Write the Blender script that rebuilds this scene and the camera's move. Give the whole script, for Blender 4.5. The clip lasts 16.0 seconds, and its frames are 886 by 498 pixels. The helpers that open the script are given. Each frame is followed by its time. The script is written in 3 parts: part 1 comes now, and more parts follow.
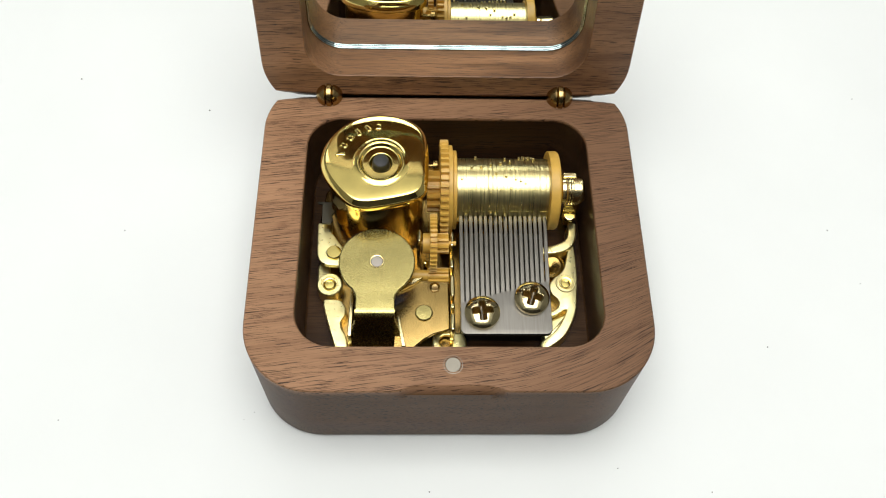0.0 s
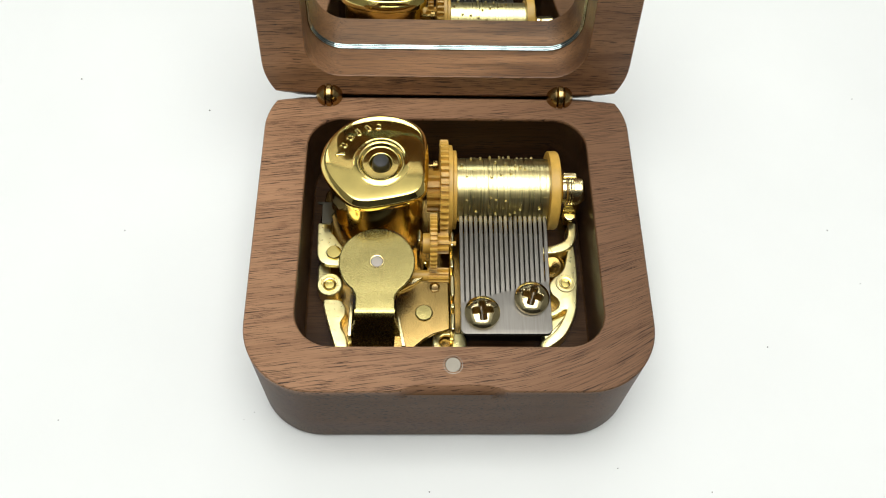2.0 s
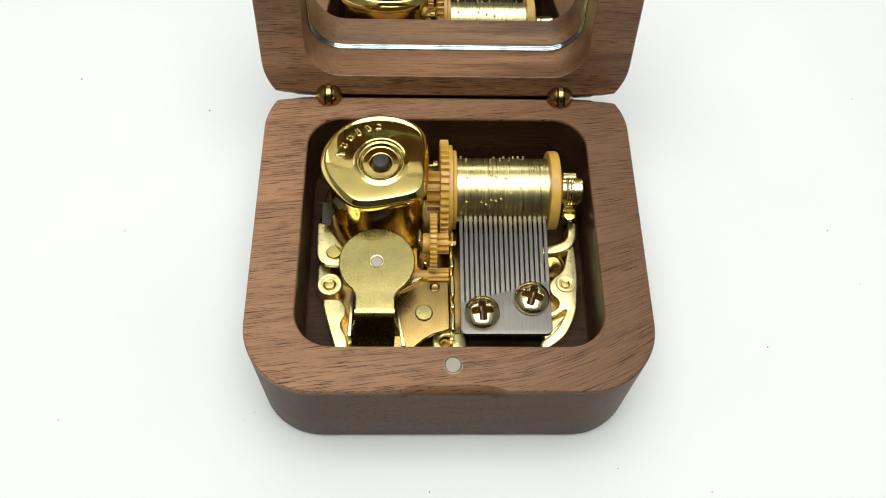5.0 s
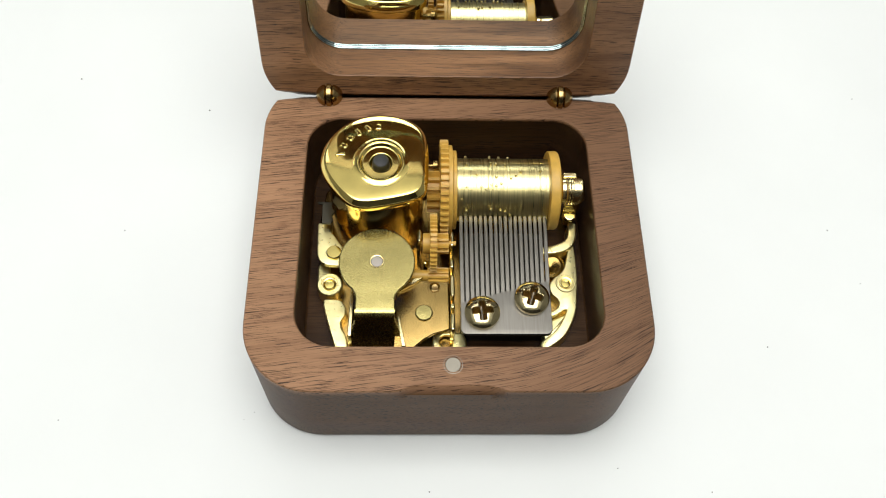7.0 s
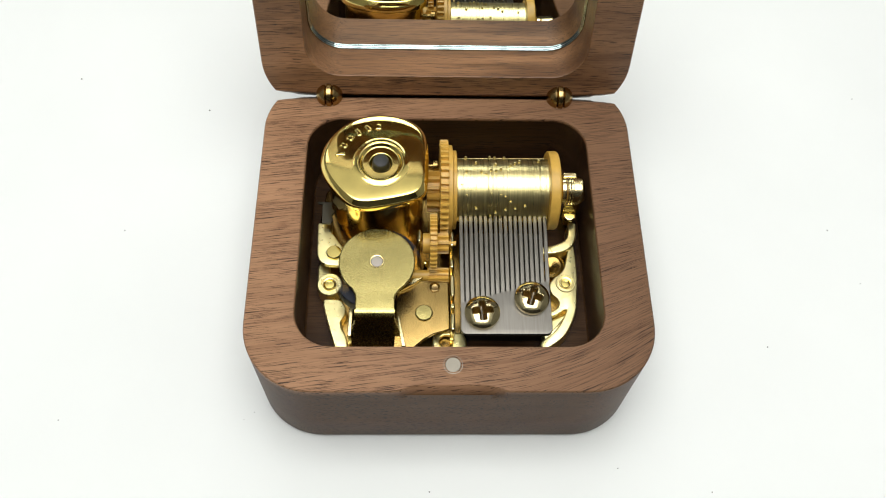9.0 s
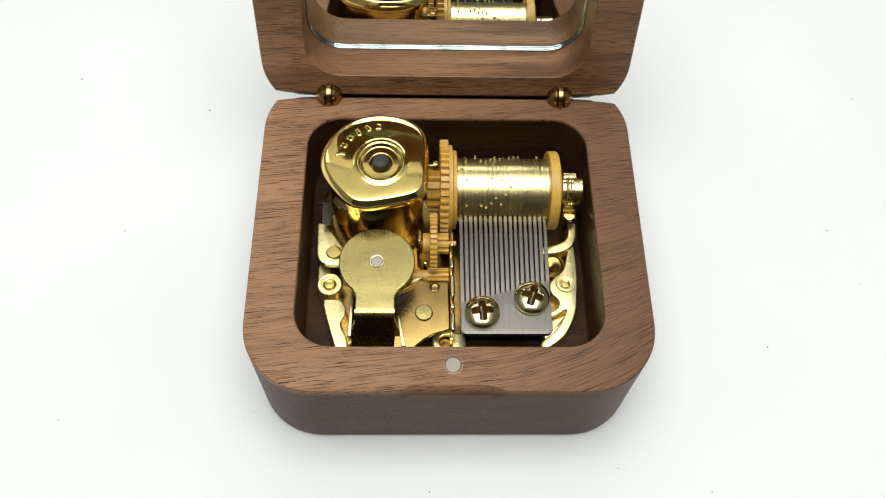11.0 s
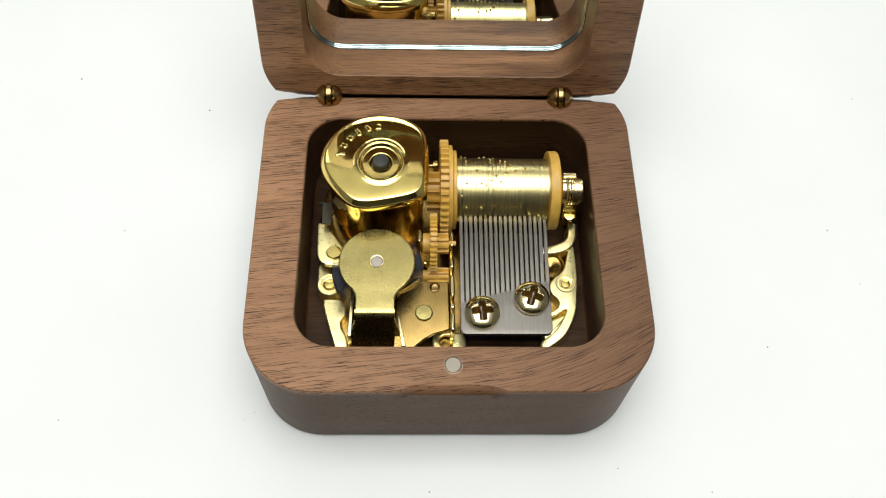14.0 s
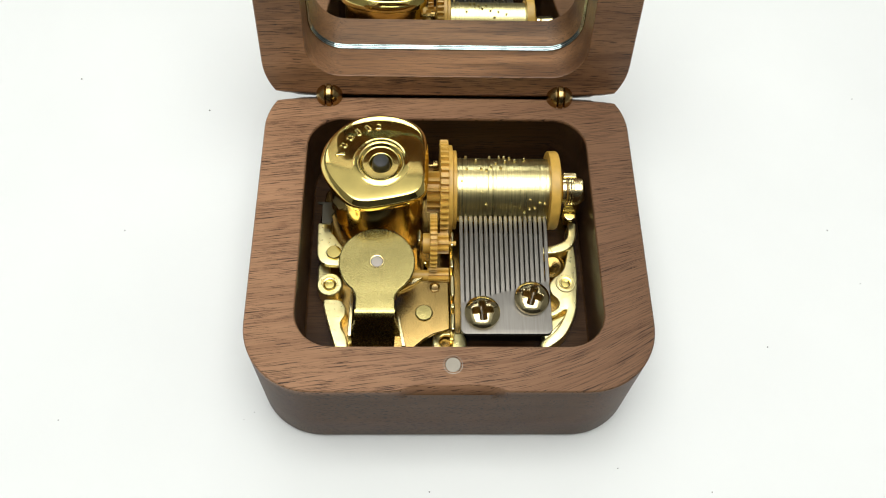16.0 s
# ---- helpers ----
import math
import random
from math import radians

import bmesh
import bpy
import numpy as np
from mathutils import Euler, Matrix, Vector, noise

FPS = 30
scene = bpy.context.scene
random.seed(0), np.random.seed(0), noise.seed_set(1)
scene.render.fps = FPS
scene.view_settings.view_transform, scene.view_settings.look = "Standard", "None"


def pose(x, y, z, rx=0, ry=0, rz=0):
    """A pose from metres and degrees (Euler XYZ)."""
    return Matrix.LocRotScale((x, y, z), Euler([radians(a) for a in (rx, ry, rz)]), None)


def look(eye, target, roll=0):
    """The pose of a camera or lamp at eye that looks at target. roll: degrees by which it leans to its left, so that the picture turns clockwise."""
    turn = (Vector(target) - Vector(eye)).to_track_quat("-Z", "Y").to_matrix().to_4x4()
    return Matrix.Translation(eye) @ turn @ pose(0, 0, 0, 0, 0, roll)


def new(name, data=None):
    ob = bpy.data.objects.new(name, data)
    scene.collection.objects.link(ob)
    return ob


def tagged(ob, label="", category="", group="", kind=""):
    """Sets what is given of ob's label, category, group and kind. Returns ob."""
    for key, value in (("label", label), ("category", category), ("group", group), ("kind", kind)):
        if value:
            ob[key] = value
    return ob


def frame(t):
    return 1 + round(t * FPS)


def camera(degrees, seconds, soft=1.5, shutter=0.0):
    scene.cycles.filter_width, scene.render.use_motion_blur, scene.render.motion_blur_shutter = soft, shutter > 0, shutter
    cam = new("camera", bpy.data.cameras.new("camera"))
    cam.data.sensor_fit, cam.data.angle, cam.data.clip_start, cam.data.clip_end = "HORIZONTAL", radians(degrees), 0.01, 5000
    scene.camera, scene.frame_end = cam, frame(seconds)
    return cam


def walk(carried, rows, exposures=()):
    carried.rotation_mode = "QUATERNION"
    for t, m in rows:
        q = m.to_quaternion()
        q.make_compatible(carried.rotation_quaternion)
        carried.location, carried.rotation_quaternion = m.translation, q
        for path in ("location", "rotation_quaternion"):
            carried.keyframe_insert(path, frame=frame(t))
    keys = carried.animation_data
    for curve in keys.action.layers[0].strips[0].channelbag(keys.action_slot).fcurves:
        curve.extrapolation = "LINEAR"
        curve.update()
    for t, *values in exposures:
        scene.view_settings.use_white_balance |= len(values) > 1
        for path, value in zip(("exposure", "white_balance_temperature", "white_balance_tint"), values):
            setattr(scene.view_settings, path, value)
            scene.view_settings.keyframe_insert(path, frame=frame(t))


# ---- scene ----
# Lengths below are in millimetres, measured from the middle of the box's rim; MM turns them into metres.
MM = 0.001
RIM = 24.2            # height of the rim over the table
FLOOR = -15.0         # cavity floor, from the rim


def up(p):
    """A place in millimetres from the rim as a world place in metres."""
    return Vector((p[0] * MM, p[1] * MM, (p[2] + RIM) * MM))


# ---- camera ----
cam = camera(53.89, 16.0, soft=1.1, shutter=0.5)
eye = Vector((-5.633, -81.068, 135.395))
el, yaw = radians(60.989), radians(3.468)
gaze = Vector((math.sin(yaw) * math.cos(el), math.cos(yaw) * math.cos(el), -math.sin(el)))
still = look(up(eye), up(eye + gaze * 100), 3.328)
walk(cam, [(0.0, still), (16.0, still)])

# ---- light ----
world = bpy.data.worlds.new("room_light")
scene.world = world
world.use_nodes = True
world.node_tree.nodes["Background"].inputs["Color"].default_value = (0.93, 0.97, 1.0, 1)
world.node_tree.nodes["Background"].inputs["Strength"].default_value = 0.08


def area_lamp(name, eye_at, target, size_x, size_y, power, colour):
    data = bpy.data.lights.new(name, "AREA")
    data.shape, data.size, data.size_y = "RECTANGLE", size_x, size_y
    data.energy, data.color = power, colour
    ob = new(name, data)
    ob.matrix_world = look(eye_at, target)
    return ob


area_lamp("pendant_panel_lamp", (-0.02, -0.07, 0.72), (-0.02, -0.065, 0), 0.60, 0.50, 4.75, (0.99, 1.0, 0.985))
# added fill, no such fitting known: lights the ceiling that the metal reflects
area_lamp("ceiling_fill_light", (-0.02, 0.08, 0.74), (-0.02, 0.085, 2), 0.60, 0.44, 8.2, (0.99, 1.0, 0.985))
# daylight in the opening of the wall behind the box
area_lamp("window_light", (0.0, 0.79, 0.76), (0.0, 0.0, 0.03), 1.0, 0.48, 3.2, (0.97, 1.0, 1.0))
scene.view_settings.exposure = -0.02


# ---- materials ----
def material(name):
    m = bpy.data.materials.new(name)
    m.use_nodes = True
    return m, m.node_tree.nodes, m.node_tree.links, m.node_tree.nodes["Principled BSDF"]


def node(nodes, kind, **values):
    n = nodes.new(kind)
    for key, value in values.items():
        n.inputs[key].default_value = value
    return n


def ramp(nodes, stops):
    n = nodes.new("ShaderNodeValToRGB")
    e = n.color_ramp.elements
    while len(e) < len(stops):
        e.new(0.5)
    for slot, (at, c) in zip(e, stops):
        slot.position, slot.color = at, (*c, 1)
    return n


def mix_colour(nodes, links, kind, factor, a, b):
    n = nodes.new("ShaderNodeMix")
    n.data_type, n.blend_type = "RGBA", kind
    for slot, value in ((0, factor), (6, a), (7, b)):
        if isinstance(value, (int, float)):
            n.inputs[slot].default_value = value
        elif isinstance(value, tuple):
            n.inputs[slot].default_value = (*value, 1)
        else:
            links.new(value, n.inputs[slot])
    return n.outputs[2]


def walnut(name, tilt, shift, light=1.0, rough=0.42, shaded_body=False, gloss=0.12, pore=(180, 10500, 3200)):
    """Walnut with the grain along x: broad figure, fine fibres and short dark pores. On the box body light and shade
    are
    put into the tone: paler on the upper front, darker towards the back and below the rim."""
    m, nodes, links, shader = material(name)
    where = nodes.new("ShaderNodeTexCoord")
    turn = nodes.new("ShaderNodeMapping")
    turn.inputs["Rotation"].default_value = (0.05, 0.03, radians(tilt))
    turn.inputs["Location"].default_value = shift
    if shaded_body:
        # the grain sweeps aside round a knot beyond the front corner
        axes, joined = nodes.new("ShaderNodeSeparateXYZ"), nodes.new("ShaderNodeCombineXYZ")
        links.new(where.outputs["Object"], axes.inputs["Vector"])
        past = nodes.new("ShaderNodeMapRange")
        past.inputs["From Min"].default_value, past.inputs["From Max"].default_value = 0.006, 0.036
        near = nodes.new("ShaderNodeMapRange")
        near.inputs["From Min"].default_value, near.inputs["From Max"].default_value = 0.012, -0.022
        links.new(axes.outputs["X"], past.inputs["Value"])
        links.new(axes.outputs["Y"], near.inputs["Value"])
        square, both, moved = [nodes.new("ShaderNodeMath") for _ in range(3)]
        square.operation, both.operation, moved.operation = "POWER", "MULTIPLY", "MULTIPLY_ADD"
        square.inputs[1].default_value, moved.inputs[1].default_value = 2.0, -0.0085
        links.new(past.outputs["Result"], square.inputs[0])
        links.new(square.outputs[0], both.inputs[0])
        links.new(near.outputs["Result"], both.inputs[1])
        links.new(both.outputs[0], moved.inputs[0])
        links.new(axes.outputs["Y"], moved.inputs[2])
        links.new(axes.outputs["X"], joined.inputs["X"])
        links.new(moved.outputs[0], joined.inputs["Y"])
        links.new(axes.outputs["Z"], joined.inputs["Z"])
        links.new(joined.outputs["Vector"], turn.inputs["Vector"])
    else:
        links.new(where.outputs["Object"], turn.inputs["Vector"])

    def stretched(sx, sy, sz, detail, rough, bend):
        mp = nodes.new("ShaderNodeMapping")
        mp.inputs["Scale"].default_value = (sx, sy, sz)
        links.new(turn.outputs["Vector"], mp.inputs["Vector"])
        n = node(nodes, "ShaderNodeTexNoise", Scale=1.0, Detail=detail, Roughness=rough, Distortion=bend)
        links.new(mp.outputs["Vector"], n.inputs["Vector"])
        return n.outputs["Fac"]

    broad = stretched(12, 120, 120, 3, 0.55, 0.9)
    fibre = stretched(90, 4200, 4200, 4, 0.8, 0.15)
    lines = stretched(9, 300, 300, 2, 0.45, 0.5)
    pores = stretched(*pore, 0.5, 0.5, 0.1)
    where_pores = stretched(25, 220, 220, 2, 0.5, 0.4)
    span = 0.5 if shaded_body else 1.0
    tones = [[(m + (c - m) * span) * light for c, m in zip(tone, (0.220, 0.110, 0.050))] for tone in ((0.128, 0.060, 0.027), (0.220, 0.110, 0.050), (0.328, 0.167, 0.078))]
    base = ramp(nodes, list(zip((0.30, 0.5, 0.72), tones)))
    links.new(broad, base.inputs["Fac"])
    fine = ramp(nodes, [(0.34, (0.87, 0.86, 0.85)), (0.50, (0.98, 0.98, 0.98)), (0.64, (1.08, 1.08, 1.08))])
    links.new(fibre, fine.inputs["Fac"])
    colour = mix_colour(nodes, links, "MULTIPLY", 1.0, base.outputs["Color"], fine.outputs["Color"])
    vein = ramp(nodes, [(0.36, (1, 1, 1)), (0.378, (0.42, 0.36, 0.34)), (0.396, (1, 1, 1)), (0.47, (1, 1, 1)), (0.485, (0.5, 0.44, 0.42)), (0.50, (1, 1, 1)), (0.57, (1, 1, 1)), (0.585, (0.45, 0.4, 0.38)), (0.60, (1, 1, 1))])
    links.new(lines, vein.inputs["Fac"])
    colour = mix_colour(nodes, links, "MULTIPLY", 0.42 if shaded_body else 0.5, colour, vein.outputs["Color"])
    # light and shade put into the colour: pale front rim, dark back and sides
    if shaded_body:
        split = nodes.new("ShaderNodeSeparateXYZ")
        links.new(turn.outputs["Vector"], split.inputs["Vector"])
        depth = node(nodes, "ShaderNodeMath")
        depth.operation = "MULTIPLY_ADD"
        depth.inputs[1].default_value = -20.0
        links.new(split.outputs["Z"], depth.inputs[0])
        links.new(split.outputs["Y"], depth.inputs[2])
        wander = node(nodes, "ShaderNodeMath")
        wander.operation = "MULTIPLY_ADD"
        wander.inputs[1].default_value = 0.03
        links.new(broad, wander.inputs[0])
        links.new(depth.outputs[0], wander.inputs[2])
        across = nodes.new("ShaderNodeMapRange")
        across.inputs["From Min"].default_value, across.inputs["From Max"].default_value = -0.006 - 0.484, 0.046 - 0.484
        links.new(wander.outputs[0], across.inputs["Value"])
        shade_ramp = ramp(nodes, [(0.0, (1.64, 1.78, 2.08)), (0.35, (1.24, 1.33, 1.57)), (0.7, (0.77, 0.82, 0.97)), (1.0, (0.42, 0.415, 0.425))])
        links.new(across.outputs["Result"], shade_ramp.inputs["Fac"])
        colour = mix_colour(nodes, links, "MULTIPLY", 1.0, colour, shade_ramp.outputs["Color"])
    gate = nodes.new("ShaderNodeMath")
    gate.operation = "MULTIPLY_ADD"
    gate.inputs[1].default_value = 0.26
    links.new(where_pores, gate.inputs[0])
    links.new(pores, gate.inputs[2])
    dash = ramp(nodes, [(0.742, (0, 0, 0)), (0.770, (0.88, 0.88, 0.88))])
    links.new(gate.outputs[0], dash.inputs["Fac"])
    colour = mix_colour(nodes, links, "MIX", dash.outputs["Color"], colour, (0.024, 0.013, 0.009))
    links.new(colour, shader.inputs["Base Color"])
    shader.inputs["Roughness"].default_value = rough
    shader.inputs["Specular IOR Level"].default_value = gloss
    bump = node(nodes, "ShaderNodeBump", Strength=0.22, Distance=0.00006)
    dark = nodes.new("ShaderNodeMath")
    dark.operation = "SUBTRACT"
    links.new(fibre, dark.inputs[0])
    links.new(dash.outputs["Color"], dark.inputs[1])
    links.new(dark.outputs[0], bump.inputs["Height"])
    links.new(bump.outputs["Normal"], shader.inputs["Normal"])
    return m


def metal(name, colour, rough, grain=0.0, grain_scale=2500.0, stretch=(1, 1, 1), spread=0.08, tone=0.12, wave=0.0, streak=False):
    """Metal with mottled tone and gloss and, with grain, a fine relief."""
    m, nodes, links, shader = material(name)
    where = nodes.new("ShaderNodeTexCoord")
    mp = nodes.new("ShaderNodeMapping")
    mp.inputs["Scale"].default_value = stretch
    links.new(where.outputs["Object"], mp.inputs["Vector"])
    cloud = node(nodes, "ShaderNodeTexNoise", Scale=260.0, Detail=3.0)
    links.new(where.outputs["Object"], cloud.inputs["Vector"])
    fine = node(nodes, "ShaderNodeTexNoise", Scale=grain_scale, Detail=2.0)
    links.new(mp.outputs["Vector"], fine.inputs["Vector"])
    tint = ramp(nodes, [(0.3, tuple(c * (1 - tone) for c in colour)), (0.7, tuple(min(1, c * (1 + tone * 0.4)) for c in colour))])
    links.new((fine if streak else cloud).outputs["Fac"], tint.inputs["Fac"])
    links.new(tint.outputs["Color"], shader.inputs["Base Color"])
    shader.inputs["Metallic"].default_value = 1.0
    gloss = nodes.new("ShaderNodeMapRange")
    gloss.inputs["To Min"].default_value, gloss.inputs["To Max"].default_value = max(0.02, rough - spread), rough + spread
    links.new(fine.outputs["Fac"], gloss.inputs["Value"])
    links.new(gloss.outputs["Result"], shader.inputs["Roughness"])
    if grain:
        bump = node(nodes, "ShaderNodeBump", Strength=grain, Distance=0.00004)
        links.new(fine.outputs["Fac"], bump.inputs["Height"])
        if wave:
            swell = node(nodes, "ShaderNodeTexNoise", Scale=420.0, Detail=2.0)
            links.new(where.outputs["Object"], swell.inputs["Vector"])
            under = node(nodes, "ShaderNodeBump", Strength=wave, Distance=0.0003)
            links.new(swell.outputs["Fac"], under.inputs["Height"])
            links.new(under.outputs["Normal"], bump.inputs["Normal"])
        links.new(bump.outputs["Normal"], shader.inputs["Normal"])
    return m


def plain(name, colour, rough, tone=0.1, scale=300.0, specular=0.5):
    m, nodes, links, shader = material(name)
    where = nodes.new("ShaderNodeTexCoord")
    cloud = node(nodes, "ShaderNodeTexNoise", Scale=scale, Detail=4.0)
    links.new(where.outputs["Object"], cloud.inputs["Vector"])
    tint = ramp(nodes, [(0.3, tuple(c * (1 - tone) for c in colour)), (0.7, tuple(min(1, c * (1 + tone)) for c in colour))])
    links.new(cloud.outputs["Fac"], tint.inputs["Fac"])
    links.new(tint.outputs["Color"], shader.inputs["Base Color"])
    shader.inputs["Roughness"].default_value = rough
    shader.inputs["Specular IOR Level"].default_value = specular
    return m


WALNUT = walnut("walnut", -7, (0.0, 0.0, 0.0), shaded_body=True)
WALNUT_LID = walnut("walnut_lid", 1.5, (0.37, 0.11, 0.23), 1.12, 0.38, gloss=0.36, pore=(90, 10000, 9000))
# darkened copy of the walnut: the hollow's shade is put into its colour
WALNUT_SHADED = walnut("shaded_varnished_walnut", 2, (0.2, 0.5, 0.1), 0.26, 0.28)
GOLD = metal("polished_gold", (0.94, 0.745, 0.245), 0.065, 0.05, 1800.0, spread=0.03, wave=0.02)
GOLD_CAST = metal("cast_gold", (1.0, 0.85, 0.42), 0.30, 0.2, 1500.0, wave=0.28)
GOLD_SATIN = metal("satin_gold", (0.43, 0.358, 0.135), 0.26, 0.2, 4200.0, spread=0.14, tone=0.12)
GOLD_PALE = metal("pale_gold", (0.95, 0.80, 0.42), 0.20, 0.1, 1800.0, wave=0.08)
# dark surroundings it would reflect are put into this gold's colour
GOLD_SHADED = metal("shaded_gold", (0.36, 0.23, 0.07), 0.22, 0.1, 3000.0, spread=0.06, tone=0.2, wave=0.08)
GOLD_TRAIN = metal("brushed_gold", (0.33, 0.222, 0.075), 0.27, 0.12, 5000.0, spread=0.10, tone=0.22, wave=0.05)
GOLD_BARREL = metal("drawn_gold", (0.95, 0.69, 0.20), 0.15, 0.03, 1800.0, spread=0.03, wave=0.03)
BRASS = metal("turned_brass", (0.78, 0.66, 0.31), 0.31, 0.25, 5500.0, (1, 0.01, 0.01), spread=0.12, tone=0.22, streak=True)
STEEL = metal("brushed_steel", (0.192, 0.178, 0.156), 0.36, 0.2, 3000.0, (1, 0.06, 1), spread=0.10, tone=0.13, streak=True)
SCREW = metal("nickel_brass", (0.62, 0.52, 0.29), 0.15, 0.2, 2400.0, wave=0.05)
# brass darkened: shade inside the screw's cross recess is put into the colour
RECESS_SHADE = metal("shaded_brass", (0.44, 0.34, 0.17), 0.30, 0.2, 2400.0)
GREY_METAL = metal("grey_metal", (0.085, 0.085, 0.085), 0.5, 0.6, 2500.0, tone=0.4)
PIVOT = metal("pale_pivot", (0.37, 0.335, 0.295), 0.5, 0.2, 3000.0)
MAGNET = metal("nickel", (0.21, 0.19, 0.155), 0.42, 0.2, 3000.0)
ANTIQUE = metal("antique_brass", (0.38, 0.265, 0.11), 0.22, 0.15, 2000.0)
NYLON = plain("amber_nylon", (0.62, 0.365, 0.065), 0.42, 0.12, 500.0)
RUBBER = plain("blue_black_plastic", (0.012, 0.014, 0.021), 0.5, specular=0.2)
MIRROR = metal("mirror_glass", (0.84, 0.87, 0.85), 0.02, spread=0.0, tone=0.0)
GLASS_EDGE = metal("polished_edge", (0.55, 0.66, 0.66), 0.07, 0.1, 900.0, spread=0.04, tone=0.45, wave=0.6)
PAPER = plain("white_tabletop", (0.757, 0.771, 0.753), 0.6, 0.025, 14.0, 0.3)
WALL = plain("grey_wall_paint", (0.32, 0.31, 0.29), 0.7, 0.02, 6.0)
WALL_DARK = plain("dark_reflection_paint", (0.03, 0.03, 0.03), 0.7, 0.02, 6.0)
CEILING = plain("white_ceiling_paint", (0.80, 0.80, 0.79), 0.7, 0.02, 6.0)
DARK_IRON = metal("blackened_iron", (0.055, 0.050, 0.038), 0.34, 0.3, 2000.0)
DUST = plain("grey_dust", (0.20, 0.19, 0.18), 0.9)


# ---- mesh helpers ----
ORIGIN = {}


def thing(name, at, label, category, group=""):
    """An empty at the base of a thing, at a place in millimetres."""
    ob = new(name)
    ob.empty_display_size = 0.005
    ob.location = up(at)
    ORIGIN[ob.name] = Vector(at)
    return tagged(ob, label, category, group)


def part(name, bm, mat, parent, label="", at=None, sharp=19):
    """Links a bmesh, in millimetres from the rim, as one mesh under a thing or part; at: its own origin."""
    origin = Vector(at) if at is not None else ORIGIN[parent.name].copy()
    bmesh.ops.recalc_face_normals(bm, faces=bm.faces)
    for v in bm.verts:
        v.co = (v.co - origin) * MM
    for f in bm.faces:
        f.smooth = True
    me = bpy.data.meshes.new(name)
    bm.to_mesh(me)
    bm.free()
    me.set_sharp_from_angle(angle=radians(sharp))
    me.materials.append(mat)
    ob = new(name, me)
    ob.parent = parent
    ob.location = (origin - ORIGIN[parent.name]) * MM
    ORIGIN[ob.name] = origin
    return tagged(ob, label) if label else ob


def bridge(bm, rings, close=True, cap_first=False, cap_last=False):
    """Skins loops of equal length; each loop is closed."""
    loops = [[bm.verts.new(p) for p in ring] for ring in rings]
    n = len(loops[0])
    for a, b in zip(loops, loops[1:]):
        for i in range(n if close else n - 1):
            j = (i + 1) % n
            bm.faces.new((a[i], a[j], b[j], b[i]))
    if cap_first:
        bm.faces.new(loops[0])
    if cap_last:
        bm.faces.new(loops[-1])
    return loops


def lathe(bm, axis, centre, profile, n=48, cap=True, start=0.0):
    """Turns (radius, distance along the axis) round an axis 'x' or 'z' through centre."""
    rings = []
    for r, s in profile:
        ring = []
        for i in range(n):
            a = start + 2 * math.pi * i / n
            c, d = r * math.cos(a), r * math.sin(a)
            off = (s, c, d) if axis == "x" else (c, d, s)
            ring.append(Vector(centre) + Vector(off))
        rings.append(ring)
    bridge(bm, rings, True, cap, cap)


def slab(bm, outline, z0, z1, edge=0.15):
    """A plate with slightly rounded edges over a plan outline (points in order)."""
    pts = [Vector((x, y)) for x, y in outline]
    area = sum(a.x * b.y - b.x * a.y for a, b in zip(pts, pts[1:] + pts[:1]))
    if area < 0:
        pts.reverse()

    def inset(d):
        out = []
        for i, p in enumerate(pts):
            e1 = (p - pts[i - 1]).normalized()
            e2 = (pts[(i + 1) % len(pts)] - p).normalized()
            n1, n2 = Vector((-e1.y, e1.x)), Vector((-e2.y, e2.x))
            k = n1 + n2
            out.append(p + k * (d / max(0.35, 1 + n1.dot(n2))))
        return out

    def ring(d, z):
        return [(q.x, q.y, z) for q in inset(d)]
    turn = [radians(15 * i) for i in range(7)]
    bridge(bm, [ring(edge, z0), ring(0, z0 + edge)] + [ring(edge * (1 - math.cos(a)), z1 - edge * (1 - math.sin(a))) for a in turn], True, True, True)


def arc(cx, cy, r, a0, a1, n=10):
    return [(cx + r * math.cos(radians(a0 + (a1 - a0) * i / n)), cy + r * math.sin(radians(a0 + (a1 - a0) * i / n))) for i in range(n + 1)]


def softened(outline, times=2, cut=0.22):
    """A closed plan outline with its corners cut to curves."""
    pts = list(outline)
    for _ in range(times):
        out = []
        for a, b in zip(pts, pts[1:] + pts[:1]):
            out.append((a[0] + (b[0] - a[0]) * cut, a[1] + (b[1] - a[1]) * cut))
            out.append((b[0] + (a[0] - b[0]) * cut, b[1] + (a[1] - b[1]) * cut))
        pts = out
    return pts


def rounded(w, d, r, cy=0.0, corner=12, along=1):
    """Plan outline of a rounded rectangle, counter-clockwise; along: steps on each straight run."""
    pts = []
    for cx, cyy, a in ((w / 2 - r, d / 2 - r, 0), (-w / 2 + r, d / 2 - r, 90), (-w / 2 + r, -d / 2 + r, 180), (w / 2 - r, -d / 2 + r, 270)):
        pts += arc(cx, cyy + cy, r, a, a + 90, corner)
    out = []
    for a, b in zip(pts, pts[1:] + pts[:1]):
        out.append(a)
        if math.dist(a, b) > 4:
            out += [(a[0] + (b[0] - a[0]) * i / along, a[1] + (b[1] - a[1]) * i / along) for i in range(1, along)]
    return out


def box_mesh(bm, x0, x1, y0, y1, z0, z1, edge=0.15):
    slab(bm, [(x0, y0), (x1, y0), (x1, y1), (x0, y1)], z0, z1, edge)


# ---- table ----
bm = bmesh.new()
bmesh.ops.create_grid(bm, x_segments=8, y_segments=8, size=960)
for v in bm.verts:
    v.co.z = -RIM
me = bpy.data.meshes.new("table_surface")
for v in bm.verts:
    v.co = up(v.co)
